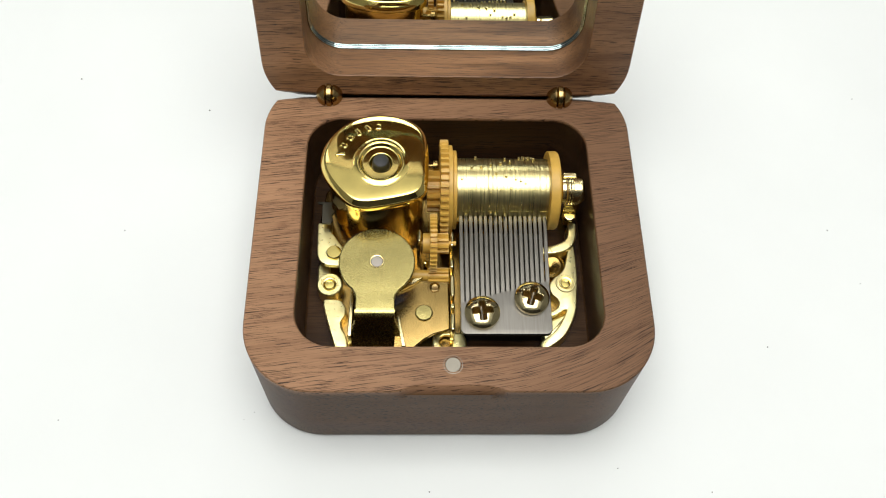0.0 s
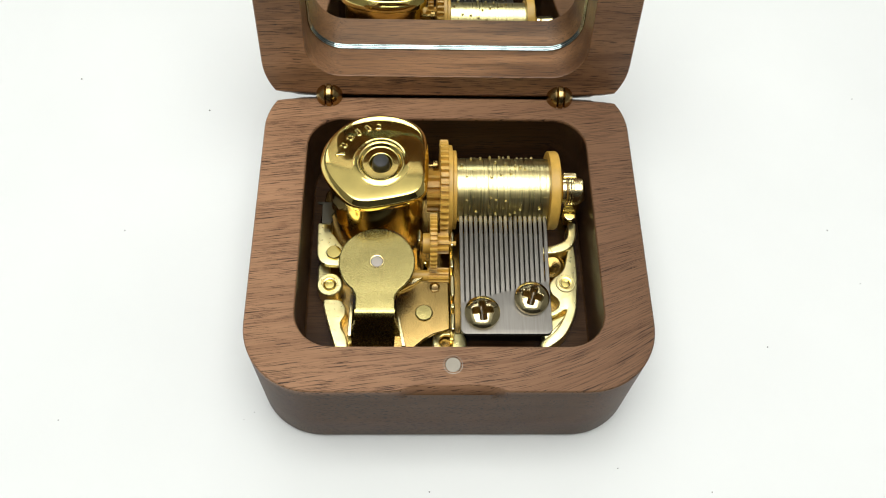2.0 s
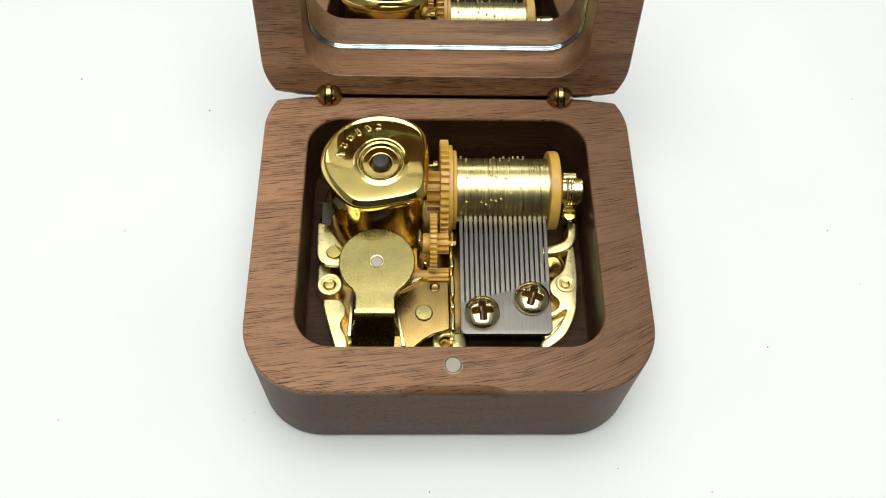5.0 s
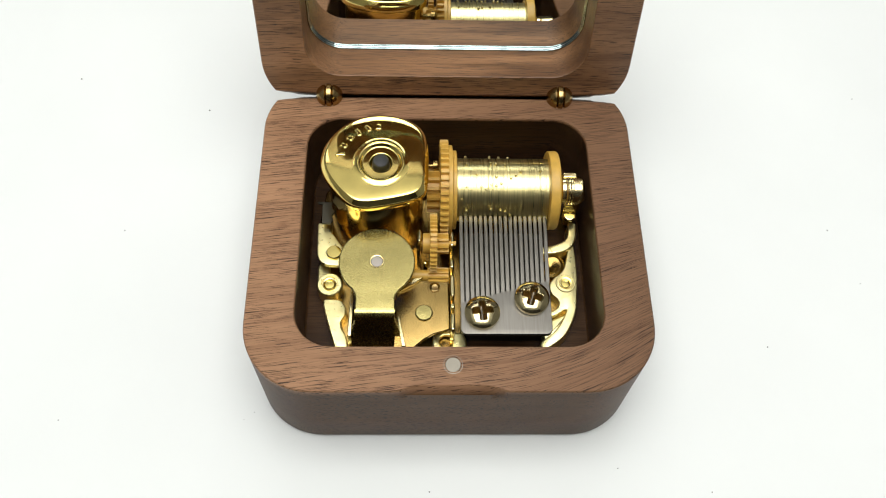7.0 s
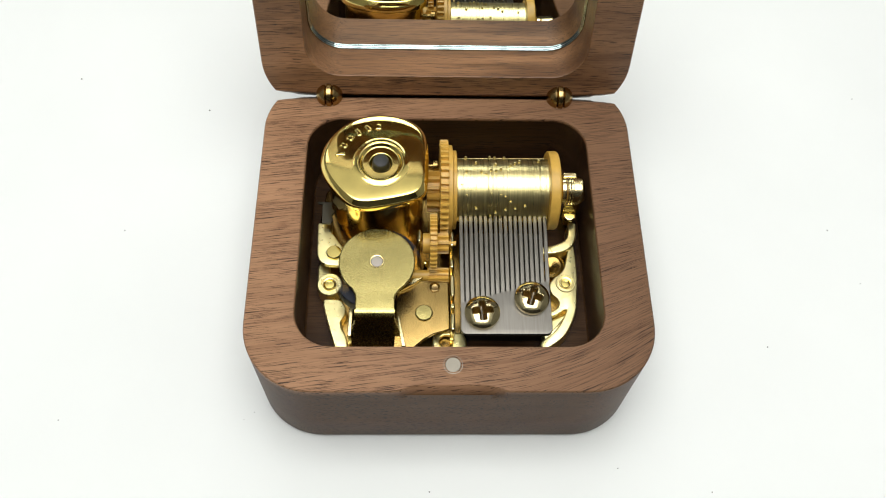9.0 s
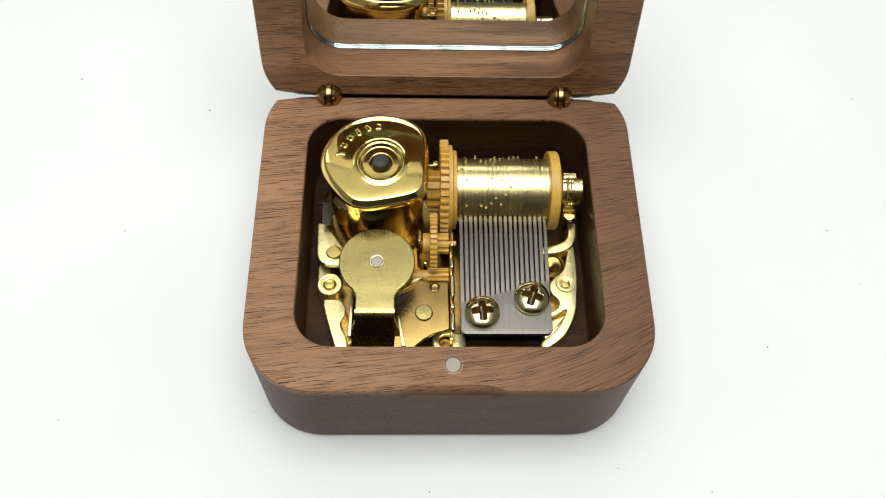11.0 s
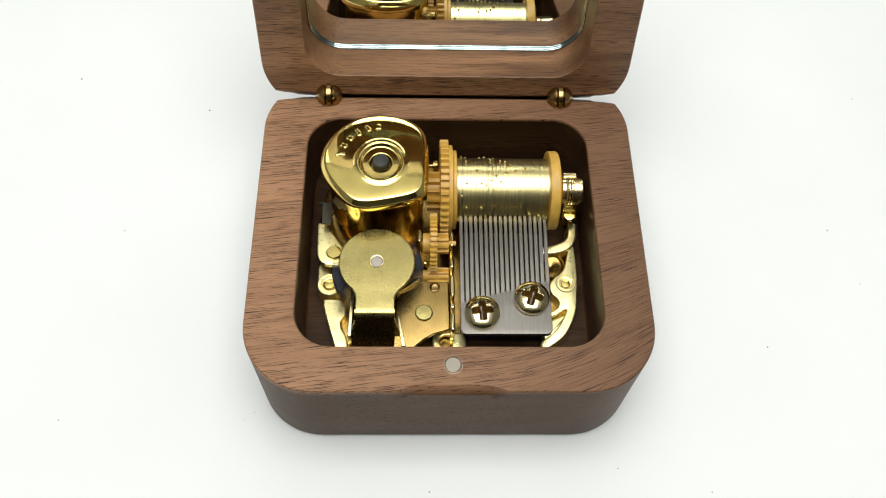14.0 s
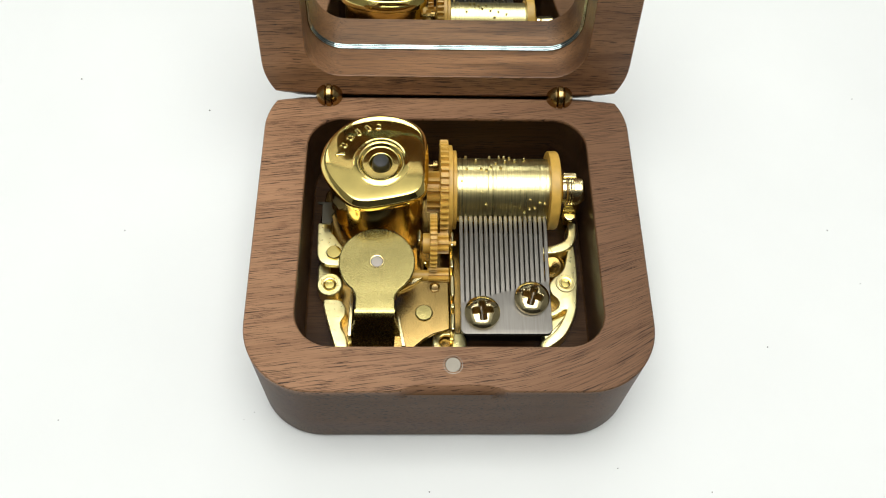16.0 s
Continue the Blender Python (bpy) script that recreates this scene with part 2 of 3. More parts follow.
bm.to_mesh(me)
bm.free()
me.materials.append(PAPER)
tagged(new("table_surface", me), "smooth matt white tabletop with a few specks of dust", "table", kind="structure")

# plain walls and ceiling behind, beside and above, added out of view to shape the light; the wall behind has a window
# opening
def cuboids(name, boxes, mat):
    bm = bmesh.new()
    for x0, x1, y0, y1, z0, z1 in boxes:
        made = bmesh.ops.create_cube(bm, size=1)["verts"]
        for v in made:
            v.co = Vector(((x0 + x1) / 2 + v.co.x * (x1 - x0), (y0 + y1) / 2 + v.co.y * (y1 - y0), (z0 + z1) / 2 + v.co.z * (z1 - z0)))
    me = bpy.data.meshes.new(name)
    bm.to_mesh(me)
    bm.free()
    me.materials.append(mat)
    return tagged(new(name, me), "plain unseen surface, added to close the room and shape light", "room", kind="structure")


cuboids("wall_north", [(-1.0, 1.0, 0.8, 0.86, 0, 0.54), (-1.0, 1.0, 0.8, 0.86, 1.0, 1.25), (-1.0, -0.52, 0.8, 0.86, 0.54, 1.0), (0.52, 1.0, 0.8, 0.86, 0.54, 1.0)], WALL)
cuboids("wall_east", [(1.0, 1.06, -0.95, 0.86, 0, 1.25)], WALL)
cuboids("wall_west", [(-1.06, -1.0, -0.95, 0.86, 0, 1.25)], WALL)
# added unseen and near black, so the metal reflects dark in front
cuboids("dark_reflection_wall", [(-1.06, 1.06, -1.01, -0.95, 0, 1.25)], WALL_DARK)
cuboids("ceiling", [(-1.06, 1.06, -0.95, 0.86, 1.25, 1.31)], CEILING)

# ---- the wooden box ----
BW, BD, BR = 70.0, 65.47, 12.24
CW, CD, CR, CY = 53.13, 47.44, 6.53, -0.97
BEVEL_Y, BEVEL_DROP = 27.6, 5.6


def shell_ring(inset, z, thumb=0.0, scale=1.0):
    """A loop of the box's outside at height z below the rim, cut back at the hinge side by the slanting bevel."""
    ring = []
    for x, y in rounded(BW - 2 * inset, BD - 2 * inset, BR - inset, 0, 14, 48):
        limit = BEVEL_Y - inset * 0.6 - 0.7 * (x / 33) ** 4 - z * (BD / 2 - BEVEL_Y) / BEVEL_DROP
        y = min(y, limit)
        if thumb and y < -BD / 2 + 1.2:
            y += thumb * min(1, max(0, (8.9 - abs(x - 0.15)) / 2.9)) ** 0.7
        ring.append((x, y, z))
    return ring


def cavity_ring(grow, z, w=CW, d=CD, r=CR):
    return [(x, y, z) for x, y in rounded(w + 2 * grow, d + 2 * grow, r + grow, CY, 14, 48)]


box = thing("music_box", (0, 0, -RIM), "open walnut music box with rounded corners on a white tabletop", "music box")
bm = bmesh.new()
outer = [shell_ring(1.0, -RIM), shell_ring(0.3, -RIM + 0.25), shell_ring(0, -RIM + 1.0), shell_ring(0, -15), shell_ring(0, -BEVEL_DROP), shell_ring(0, -4), shell_ring(0, -1.5), shell_ring(0, -0.28, 0.95), shell_ring(0.22, 0, 1.05)]
inner = [cavity_ring(0.2, 0), cavity_ring(0.0, -0.25), cavity_ring(0, -0.7), cavity_ring(0.5, -0.7), cavity_ring(0.5, FLOOR - 0.5)]
bridge(bm, outer + inner, True, True, True)
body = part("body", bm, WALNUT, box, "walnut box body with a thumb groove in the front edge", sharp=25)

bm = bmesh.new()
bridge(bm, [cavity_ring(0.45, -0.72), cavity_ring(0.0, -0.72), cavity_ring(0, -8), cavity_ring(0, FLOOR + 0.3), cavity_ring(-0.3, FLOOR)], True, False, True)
part("shaded_cavity", bm, WALNUT_SHADED, body, "varnished walls and floor of the hollow, coloured dark for shade", sharp=25)

bm = bmesh.new()
lathe(bm, "z", (0.38, -28.0, 0), [(1.62, -0.6), (1.62, 0.03), (1.54, 0.04), (1.5, -0.5), (1.34, -0.5), (1.32, 0.02), (1.22, 0.06), (0.1, 0.06)], 40)
part("magnet", bm, MAGNET, body, "round nickel magnet set in the rim")

# the lid: built closed (its rim on the box's rim), then turned open about the hinge
LID_TURN = 103.6
HINGE = Vector((0, 27.85, 0.25))
LID_H = 15.0


def opened(p):
    p = Vector((p[0] * 1.003 - 0.2, p[1], p[2]))
    return HINGE + Matrix.Rotation(radians(-LID_TURN), 3, "X") @ (p - Vector((0, HINGE.y, -HINGE.z)))


def open_ring(ring):
    return [opened((x, y, -z)) for x, y, z in ring]


REC = 9.75
bm = bmesh.new()
louter = [shell_ring(4.0, -LID_H), shell_ring(1.2, -LID_H + 0.9), shell_ring(0, -LID_H + 3.4), shell_ring(0, -BEVEL_DROP), shell_ring(0, -4), shell_ring(0, -1.5), shell_ring(0, -0.28), shell_ring(0.22, 0)]
def recess_ring(grow, z):
    return [(x, y, z) for x, y in rounded(CW + 2 * grow, CD + 0.4 + 2 * grow, CR + grow, CY + 0.2, 14, 48)]


linner = [recess_ring(0.08, 0), recess_ring(0.0, -0.1), recess_ring(0.15, -4), recess_ring(0.45, -REC - 1.2)]
bridge(bm, [open_ring(r) for r in louter + linner], True, True, True)
lid = part("lid", bm, WALNUT_LID, box, "open walnut lid leaning back, hollowed and lined with a mirror", at=tuple(HINGE), sharp=25)

bm = bmesh.new()
mir = [recess_ring(0.35, -REC - 1.1), recess_ring(0.35, -REC - 0.2), recess_ring(0.2, -REC - 0.05)]
bridge(bm, [open_ring(r) for r in mir], True, True, True)
part("mirror", bm, MIRROR, lid, "mirror with a polished rounded edge", sharp=15)
bm = bmesh.new()
for out, size in ((-0.02, 0.25), (0.5, 0.2)):
    bead = []
    for i in range(13):
        a = radians(360 * i / 12)
        bead.append(open_ring(recess_ring(0.16 + size * math.cos(a), -REC + out + size * math.sin(a))))
    bridge(bm, bead)
part("edge_bead", bm, GLASS_EDGE, lid, "clear polished edge of the mirror", sharp=80)

for hx in (-22.95, 22.15):
    bm = bmesh.new()
    rows = []
    for i in range(41):
        a = math.pi * i / 40
        s, r = -2.62 * math.cos(a), 2.58 * math.sin(a)
        if abs(abs(s) - 0.62) < 0.14:
            r -= 0.4
        rows.append((max(r, 0.02), s))
    lathe(bm, "x", (hx, HINGE.y + 0.1, HINGE.z + 0.1), rows, 32)
    part("hinge", bm, ANTIQUE, box, "antique brass barrel hinge with a round knuckle", sharp=40)

# ---- the musical movement ----
mov = thing("music_movement", (0, -2, FLOOR), "gold-plated clockwork musical movement set in the walnut box", "music movement")

# base casting: plate, side rib, ears
bm = bmesh.new()
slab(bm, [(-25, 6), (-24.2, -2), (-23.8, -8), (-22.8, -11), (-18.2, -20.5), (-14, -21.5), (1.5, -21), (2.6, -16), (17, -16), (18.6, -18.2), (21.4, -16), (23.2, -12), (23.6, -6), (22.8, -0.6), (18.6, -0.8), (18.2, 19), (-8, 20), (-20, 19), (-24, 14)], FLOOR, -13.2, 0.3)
part("base_plate", bm, GOLD_SHADED, mov, "gold base plate, its dark reflections put into the colour")


def strip(bm, pts, width, z0, z1, edge=0.3):
    """A bar of even width along a plan line."""
    left, right = [], []
    for i, p in enumerate(pts):
        a, b = Vector(pts[max(0, i - 1)]), Vector(pts[min(len(pts) - 1, i + 1)])
        n = (b - a).normalized()
        w = width[i] if isinstance(width, (list, tuple)) else width
        left.append((p[0] - n.y * w / 2, p[1] + n.x * w / 2))
        right.append((p[0] + n.y * w / 2, p[1] - n.x * w / 2))
    slab(bm, softened(left + right[::-1]), z0, z1, edge)


bm = bmesh.new()
strip(bm, [(23.5, -9.0), (23.4, -11.5), (22.9, -13.4), (22.1, -15.2), (20.8, -17.3), (19.2, -18.7), (17.0, -20.2)], [1.7, 1.7, 1.8, 1.9, 2.0, 1.9, 1.8], FLOOR, -10.98, 0.3)
part("side_rib", bm, GOLD_CAST, mov)
bm = bmesh.new()
strip(bm, [(24.4, 5.6), (24.4, 4.0), (24.2, 2.4), (23.6, 1.1), (22.6, 0.3), (21.0, -0.3), (19.2, -0.6), (16.5, -0.7)], [1.7, 1.65, 1.7, 1.9, 2.0, 1.8, 1.6, 1.5], FLOOR, -10.2, 0.3)
part("arm", bm, GOLD_CAST, mov)


def ear(x, y, z, r_out, r_in, name="mounting_ear", pin=True):
    bm = bmesh.new()
    lathe(bm, "z", (x, y, 0), [(r_in, FLOOR + 0.8), (r_out, FLOOR + 0.8), (r_out, z - 0.2), (r_out - 0.2, z), (r_in + 0.5, z), (r_in + 0.42, z - 0.18), (r_in + 0.22, z - 0.18), (r_in + 0.14, z + 0.05), (r_in, z), (r_in, z - 1.0)], 36, False)
    e = part(name, bm, GOLD_CAST, mov)
    if pin:
        bm = bmesh.new()
        lathe(bm, "z", (x, y, 0), [(r_in - 0.04, FLOOR + 1), (r_in - 0.04, z - 0.2), (r_in - 0.25, z - 0.05), (0.1, z + 0.02)], 28)
        part("rivet", bm, GOLD, e)
    return e


ear(22.35, -7.35, -10.85, 1.95, 1.05)
ear(-21.95, -8.05, -10.3, 2.35, 1.1)
ear(-0.3, -19.0, -11.4, 2.6, 1.35, pin=False)

bm = bmesh.new()
slab(bm, softened([(-23.5, -10.6), (-19.7, -10.9), (-18.7, -12.6), (-18.8, -13.9), (-19.6, -15.3), (-19.4, -16.7), (-18.5, -18.0), (-17.8, -22), (-20.0, -22)], 2, 0.15), FLOOR + 1, -11.0, 0.25)
part("corner_bracket", bm, GOLD_CAST, mov)
bm = bmesh.new()
slab(bm, softened([(24.5, 2.0), (24.75, -3.0), (24.6, -7.0), (24.25, -10.4), (23.4, -13.2), (21.9, -12.6), (20.6, -13.6), (19.2, -14.2), (18.6, -13.5), (19.9, -12.9), (20.7, -12.2), (20.9, -11.2), (20.5, -10.3), (19.6, -9.6), (19.2, -8.4), (19.4, -7.2), (20.2, -6.2), (21.4, -5.4), (22.3, -4.2), (22.9, -2.2), (23.4, 0.2)]), FLOOR + 1, -11.0, 0.2)
part("web", bm, GOLD_CAST, mov)
bm = bmesh.new()
slab(bm, softened([(-24.4, -3.0), (-22.1, -3.2), (-22.1, -5.4), (-20.9, -6.0)] + arc(-22.1, -8.0, 2.3, 25, -180, 12) + [(-24.4, -6.6)]), FLOOR + 1, -11.1, 0.3)
part("web", bm, GOLD_CAST, mov)
bm = bmesh.new()
slab(bm, softened([(0.6, -17.2), (3.4, -17.6), (3.6, -22), (0.8, -22)]), FLOOR, -11.2, 0.4)
part("front_lug", bm, GOLD_CAST, mov)

bm = bmesh.new()
lathe(bm, "z", (19.9, -3.0, 0), [(2.7, FLOOR), (2.7, -12.6), (2.45, -12.1), (2.0, -11.85), (1.3, -12.0), (0.6, -12.4), (0.1, -12.5)], 40)
part("boss", bm, GOLD_SHADED, mov)
bm = bmesh.new()
slab(bm, softened([(19.6, -14.2), (21.9, -13.2), (22.9, -13.0), (21.6, -16.0), (19.4, -18.2), (17.4, -19.0), (17.6, -15.4)]), FLOOR, -11.9, 0.5)
part("ledge", bm, GOLD_CAST, mov)

# left plate with rivet
bm = bmesh.new()
slab(bm, softened([(-24.6, 3.9), (-23.2, 3.9), (-22.3, 2.6), (-21.5, 1.4), (-20.6, 0.0), (-19.6, -1.4), (-18.5, -3.2), (-18.8, -5.0), (-20.6, -5.3), (-22.6, -5.1), (-23.8, -4.3), (-24.4, -2.9), (-24.5, 0.5)], 2, 0.15), -9.2, -8.1, 0.2)
plate_left = part("side_plate", bm, GOLD_CAST, mov)
bm = bmesh.new()
lathe(bm, "z", (-21.2, -2.7, 0), [(1.4, -8.3), (1.4, -7.6), (1.25, -7.45), (0.1, -7.42)], 28)
part("rivet", bm, GOLD, plate_left)

bm = bmesh.new()
slab(bm, [(-24.6, 7.4), (-21.9, 7.3), (-21.9, 6.2), (-21.3, 5.2), (-21.8, 4.2), (-21.5, 3.4), (-21.9, 2.6), (-23.6, 2.6), (-23.7, 6.9), (-24.6, 7.0)], -6.5, -6.0, 0.08)
part("click_plate", bm, DARK_IRON, mov, "dull grey notched plate")
bm = bmesh.new()
box_mesh(bm, -23.6, -22.2, 3.6, 6.6, FLOOR + 1, -6.5, 0.1)
part("click_post", bm, GOLD_CAST, mov)

# ---- spring housing ----
SX, SY = -12.4, 9.2


def cap_outline(inset, n=120):
    """Round case cut by three flats, the corners softened."""
    out = []
    flats = ((0, 8.85), (-77.8, 9.1), (219.8, 10.5))
    for i in range(n):
        a = 2 * math.pi * i / n
        near = [11.0 - inset]
        for th, d in flats:
            c = math.cos(a - radians(th))
            if c > 0.3:
                near.append((d - inset) / c)
        k = 10.0
        r = sum(q ** -k for q in near) ** (-1 / k)
        out.append((SX + r * math.cos(a), SY + r * math.sin(a)))
    return out


def cap_ring(inset, z):
    return [(x, y, z) for x, y in cap_outline(inset)]


bm = bmesh.new()
bridge(bm, [cap_ring(1.5, FLOOR + 1), cap_ring(1.5, -11), cap_ring(0.95, -10.4), cap_ring(0.95, 3.1)], True, True, True)
house = part("spring_barrel", bm, GOLD_BARREL, mov, "polished gold mainspring housing")
TOP = 5.5
bm = bmesh.new()
cap_rows = [cap_ring(0.3, 2.75), cap_ring(0.05, 2.85), cap_ring(0.0, 3.05), cap_ring(0.0, 3.84)]
# a turn, a short slanting shoulder, a turn
for tilt in range(83, 51, -7):
    cap_rows.append(cap_ring(0.9 * (1 - math.sin(radians(tilt))), 3.84 + 0.9 * math.cos(radians(tilt))))
cap_rows.append(cap_ring(0.64, 4.96))
for tilt in range(45, 9, -5):
    cap_rows.append(cap_ring(0.64 + 0.75 * (math.sin(radians(52)) - math.sin(radians(tilt))), 4.96 + 0.75 * (math.cos(radians(tilt)) - math.cos(radians(52)))))
# the top is slightly domed
cap_rows += [cap_ring(1.6, 5.295), cap_ring(2.2, 5.335), cap_ring(2.8, 5.362), cap_ring(3.5, 5.388), cap_ring(4.3, 5.41)]


def hub_ring(r, z):
    return [(SX + 0.1 + r * math.cos(2 * math.pi * i / 120), SY - 0.4 + r * 1.04 * math.sin(2 * math.pi * i / 120), z) for i in range(120)]


cap_rows += [hub_ring(5.2, TOP - 0.075), hub_ring(4.55, TOP - 0.05), hub_ring(4.3, TOP + 0.12), hub_ring(4.0, TOP + 0.2), hub_ring(3.75, TOP + 0.08), hub_ring(3.55, TOP - 0.3), hub_ring(3.42, TOP - 0.42), hub_ring(3.3, TOP - 0.45), hub_ring(3.2, TOP - 0.45), hub_ring(2.15, TOP - 0.45), hub_ring(2.02, TOP - 0.45), hub_ring(1.95, TOP - 0.55), hub_ring(1.7, TOP - 1.3)]
bridge(bm, cap_rows, True, False, True)
part("cap", bm, GOLD, house, "mirror-bright gold cap with an embossed maker's mark", sharp=60)
bm = bmesh.new()
lathe(bm, "z", (SX + 0.1, SY - 0.4, 0), [(1.6, TOP - 1.3), (1.5, TOP - 0.1), (1.42, TOP + 0.2), (1.25, TOP + 0.36), (1.1, TOP + 0.38), (0.2, TOP + 0.38)], 32)
part("winding_shaft", bm, GREY_METAL, house, "dull grey steel shaft end")
# embossed mark: six thick raised bars on an arc
for i, (half, thick, lean) in enumerate(((1.0, 0.52, 12), (0.75, 0.6, -8), (0.75, 0.66, 10), (1.0, 0.55, -10), (0.9, 0.52, 14), (0.75, 0.6, -6))):
    a = radians(171 - i * 15.4)
    bm = bmesh.new()
    c, d = math.cos(a), math.sin(a)
    cl, sl = math.cos(radians(lean)), math.sin(radians(lean))
    pts = []
    for u, w in ((-thick, -half), (thick, -half), (thick, half * 0.1), (thick * 0.5, half), (-thick, half * 0.8), (-thick * 0.6, 0.0)):
        uu, ww = u * cl - w * sl, u * sl + w * cl
        pts.append((SX + (7.4 + ww) * c + uu * d, SY + (7.4 + ww) * d - uu * c))
    slab(bm, softened(pts, 1), TOP - 0.6, TOP + 0.1, 0.28)
    part("embossed_bar", bm, GOLD, house, sharp=75)

# ---- plate under the regulator ----
bm = bmesh.new()
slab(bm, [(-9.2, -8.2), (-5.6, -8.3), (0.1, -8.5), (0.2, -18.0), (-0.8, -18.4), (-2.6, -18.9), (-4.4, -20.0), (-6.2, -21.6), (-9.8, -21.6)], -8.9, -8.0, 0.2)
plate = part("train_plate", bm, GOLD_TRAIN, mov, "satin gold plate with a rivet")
bm = bmesh.new()
lathe(bm, "z", (-4.4, -15.0, 0), [(1.6, -8.1), (1.6, -7.75), (1.4, -7.55), (0.2, -7.5)], 32)
part("rivet", bm, GOLD_SATIN, plate)
bm = bmesh.new()
lathe(bm, "z", (-2.4, -9.8, 0), [(0.95, -8.1), (0.95, -7.7), (0.75, -7.6), (0.6, -7.85), (0.1, -7.9)], 28)
part("screw", bm, ANTIQUE, plate)
bm = bmesh.new()
box_mesh(bm, 0.3, 1.0, -19.6, 1.6, FLOOR + 1, -9.4, 0.18)
part("bearing_plate", bm, GOLD_BARREL, mov)
for y0, y1, z in ((-2.9, 0.3, -4.6), (-6.5, -4.7, -6.4), (-12.8, -8.4, -5.4), (-14.6, -13.5, -6.6), (-19.2, -15.9, -5.8)):
    bm = bmesh.new()
    slab(bm, softened([(0.3, y0), (1.15, y0), (1.15, y1), (0.3, y1)], 2, 0.15), -9.6, z, 0.35)
    part("bearing_tab", bm, GOLD_PALE, mov)
bm = bmesh.new()
slab(bm, softened([(-5.75, -2.9), (-4.85, -2.9), (-4.85, -0.3), (-5.75, -0.3)], 2), FLOOR + 1, -3.0, 0.4)
part("bearing_post", bm, GOLD_PALE, mov)
bm = bmesh.new()
lathe(bm, "z", (-4.1, -5.2, 0), [(0.45, FLOOR + 1), (0.45, -6.9), (0.3, -6.7), (0.05, -6.65)], 20)
part("stop_pillar", bm, GOLD, mov)
bm = bmesh.new()
slab(bm, [(-9.6, -11.3), (-9.0, -10.9), (-6.3, -8.3), (-4.5, -8.0), (-6.4, -9.5)], -7.98, -7.2, 0.2)
part("plate_flange", bm, GOLD_PALE, plate)

# ---- regulator: cap bracket and the spinning vane under it ----
RX, RY, RZ = -12.8, -8.15, -1.0
disc = arc(RX, RY, 6.8, -52, 232, 48)
neck = [(-16.75, RY - 5.9), (-16.45, RY - 6.5), (-16.38, RY - 7.2), (-16.38, -17.6), (-9.5, -17.6), (-9.5, RY - 7.2), (-9.4, RY - 6.5), (-9.0, RY - 5.9)]
bm = bmesh.new()
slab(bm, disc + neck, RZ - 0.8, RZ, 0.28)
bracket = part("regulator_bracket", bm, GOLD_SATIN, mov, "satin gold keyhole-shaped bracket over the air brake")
bm = bmesh.new()
sec = []
for i in range(9):
    a = radians(90 * i / 8)
    sec.append((-17.5 - 1.3 * math.sin(a), RZ - 1.3 + 1.3 * math.cos(a), 0.0))
sec += [(-18.9, -3.6, 0.1), (-19.2, -6.4, 0.8), (-20.2, -11.5, 1.6)]
rings = []
for y, z, w in sec:
    rings.append([(-16.38 - w, y, z), (-9.5 + w, y, z), (-9.5 + w, y + 0.75, z - (0.7 if w == 0 else 0)), (-16.38 - w, y + 0.75, z - (0.7 if w == 0 else 0))])
bridge(bm, rings, True, True, True)
part("foot", bm, GOLD_SATIN, bracket, "bent polished foot of the bracket")
bm = bmesh.new()
slab(bm, [(-17.9, -20.2), (-17.2, -20.4), (-16.9, -11.2), (-17.6, -11.0)], FLOOR + 1, -6.0, 0.18)
part("side_strut", bm, GOLD_PALE, mov)
bm = bmesh.new()
slab(bm, [(-9.3, -16.2), (-8.8, -16.2), (-7.6, -22), (-8.3, -22)], FLOOR + 1, -6.4, 0.15)
part("side_strut", bm, GOLD_PALE, mov)
bm = bmesh.new()
lathe(bm, "z", (RX, RY, 0), [(1.35, RZ - 0.3), (1.35, RZ + 0.03), (1.25, RZ + 0.1), (1.12, RZ + 0.08), (1.05, RZ - 0.1)], 32)
part("pivot_ring", bm, GOLD_PALE, bracket)
bm = bmesh.new()
lathe(bm, "z", (RX, RY, 0), [(1.06, RZ - 0.2), (1.06, RZ + 0.04), (0.95, RZ + 0.1), (0.1, RZ + 0.12)], 32)
part("pivot", bm, PIVOT, bracket, "pale grey metal pivot")

VANE = (RX, RY, -5.0)
bm = bmesh.new()
lathe(bm, "z", (RX, RY, 0), [(0.5, -11.5), (0.9, -11), (0.9, -6.6), (2.2, -6.4), (2.2, -2.6), (1.0, -2.3), (0.6, RZ - 0.6)], 24)
vane = part("air_brake", bm, RUBBER, mov, "blue-black spinning air brake with two wings", at=VANE)
for side in (0, 180):
    bm = bmesh.new()
    pts = arc(0, 0, 8.2, -21, 21, 8) + [(1.5, 1.7), (1.5, -1.7)]
    c, s = math.cos(radians(side)), math.sin(radians(side))
    slab(bm, [(RX + x * c - y * s, RY + x * s + y * c) for x, y in pts], -6.4, -3.4, 0.25)
    part("wing", bm, RUBBER, vane, at=VANE)


# ---- gears ----
def gear_rings(bm, x0, x1, centre, r_root, r_tip, n, hole=0.0):
    """A spur gear along x."""
    cy, cz = centre
    outline = []
    for i in range(n):
        for f, r in ((0.0, r_root), (0.22, r_root), (0.36, r_tip), (0.62, r_tip), (0.78, r_root)):
            a = 2 * math.pi * (i + f) / n
            outline.append((r * math.cos(a), r * math.sin(a)))

    def ring(x, k):
        return [(x, cy + c * k, cz + d * k) for c, d in outline]
    bridge(bm, [ring(x0, 0.985), ring(x0 + 0.12, 1), ring(x1 - 0.12, 1), ring(x1, 0.985)], True, True, True)


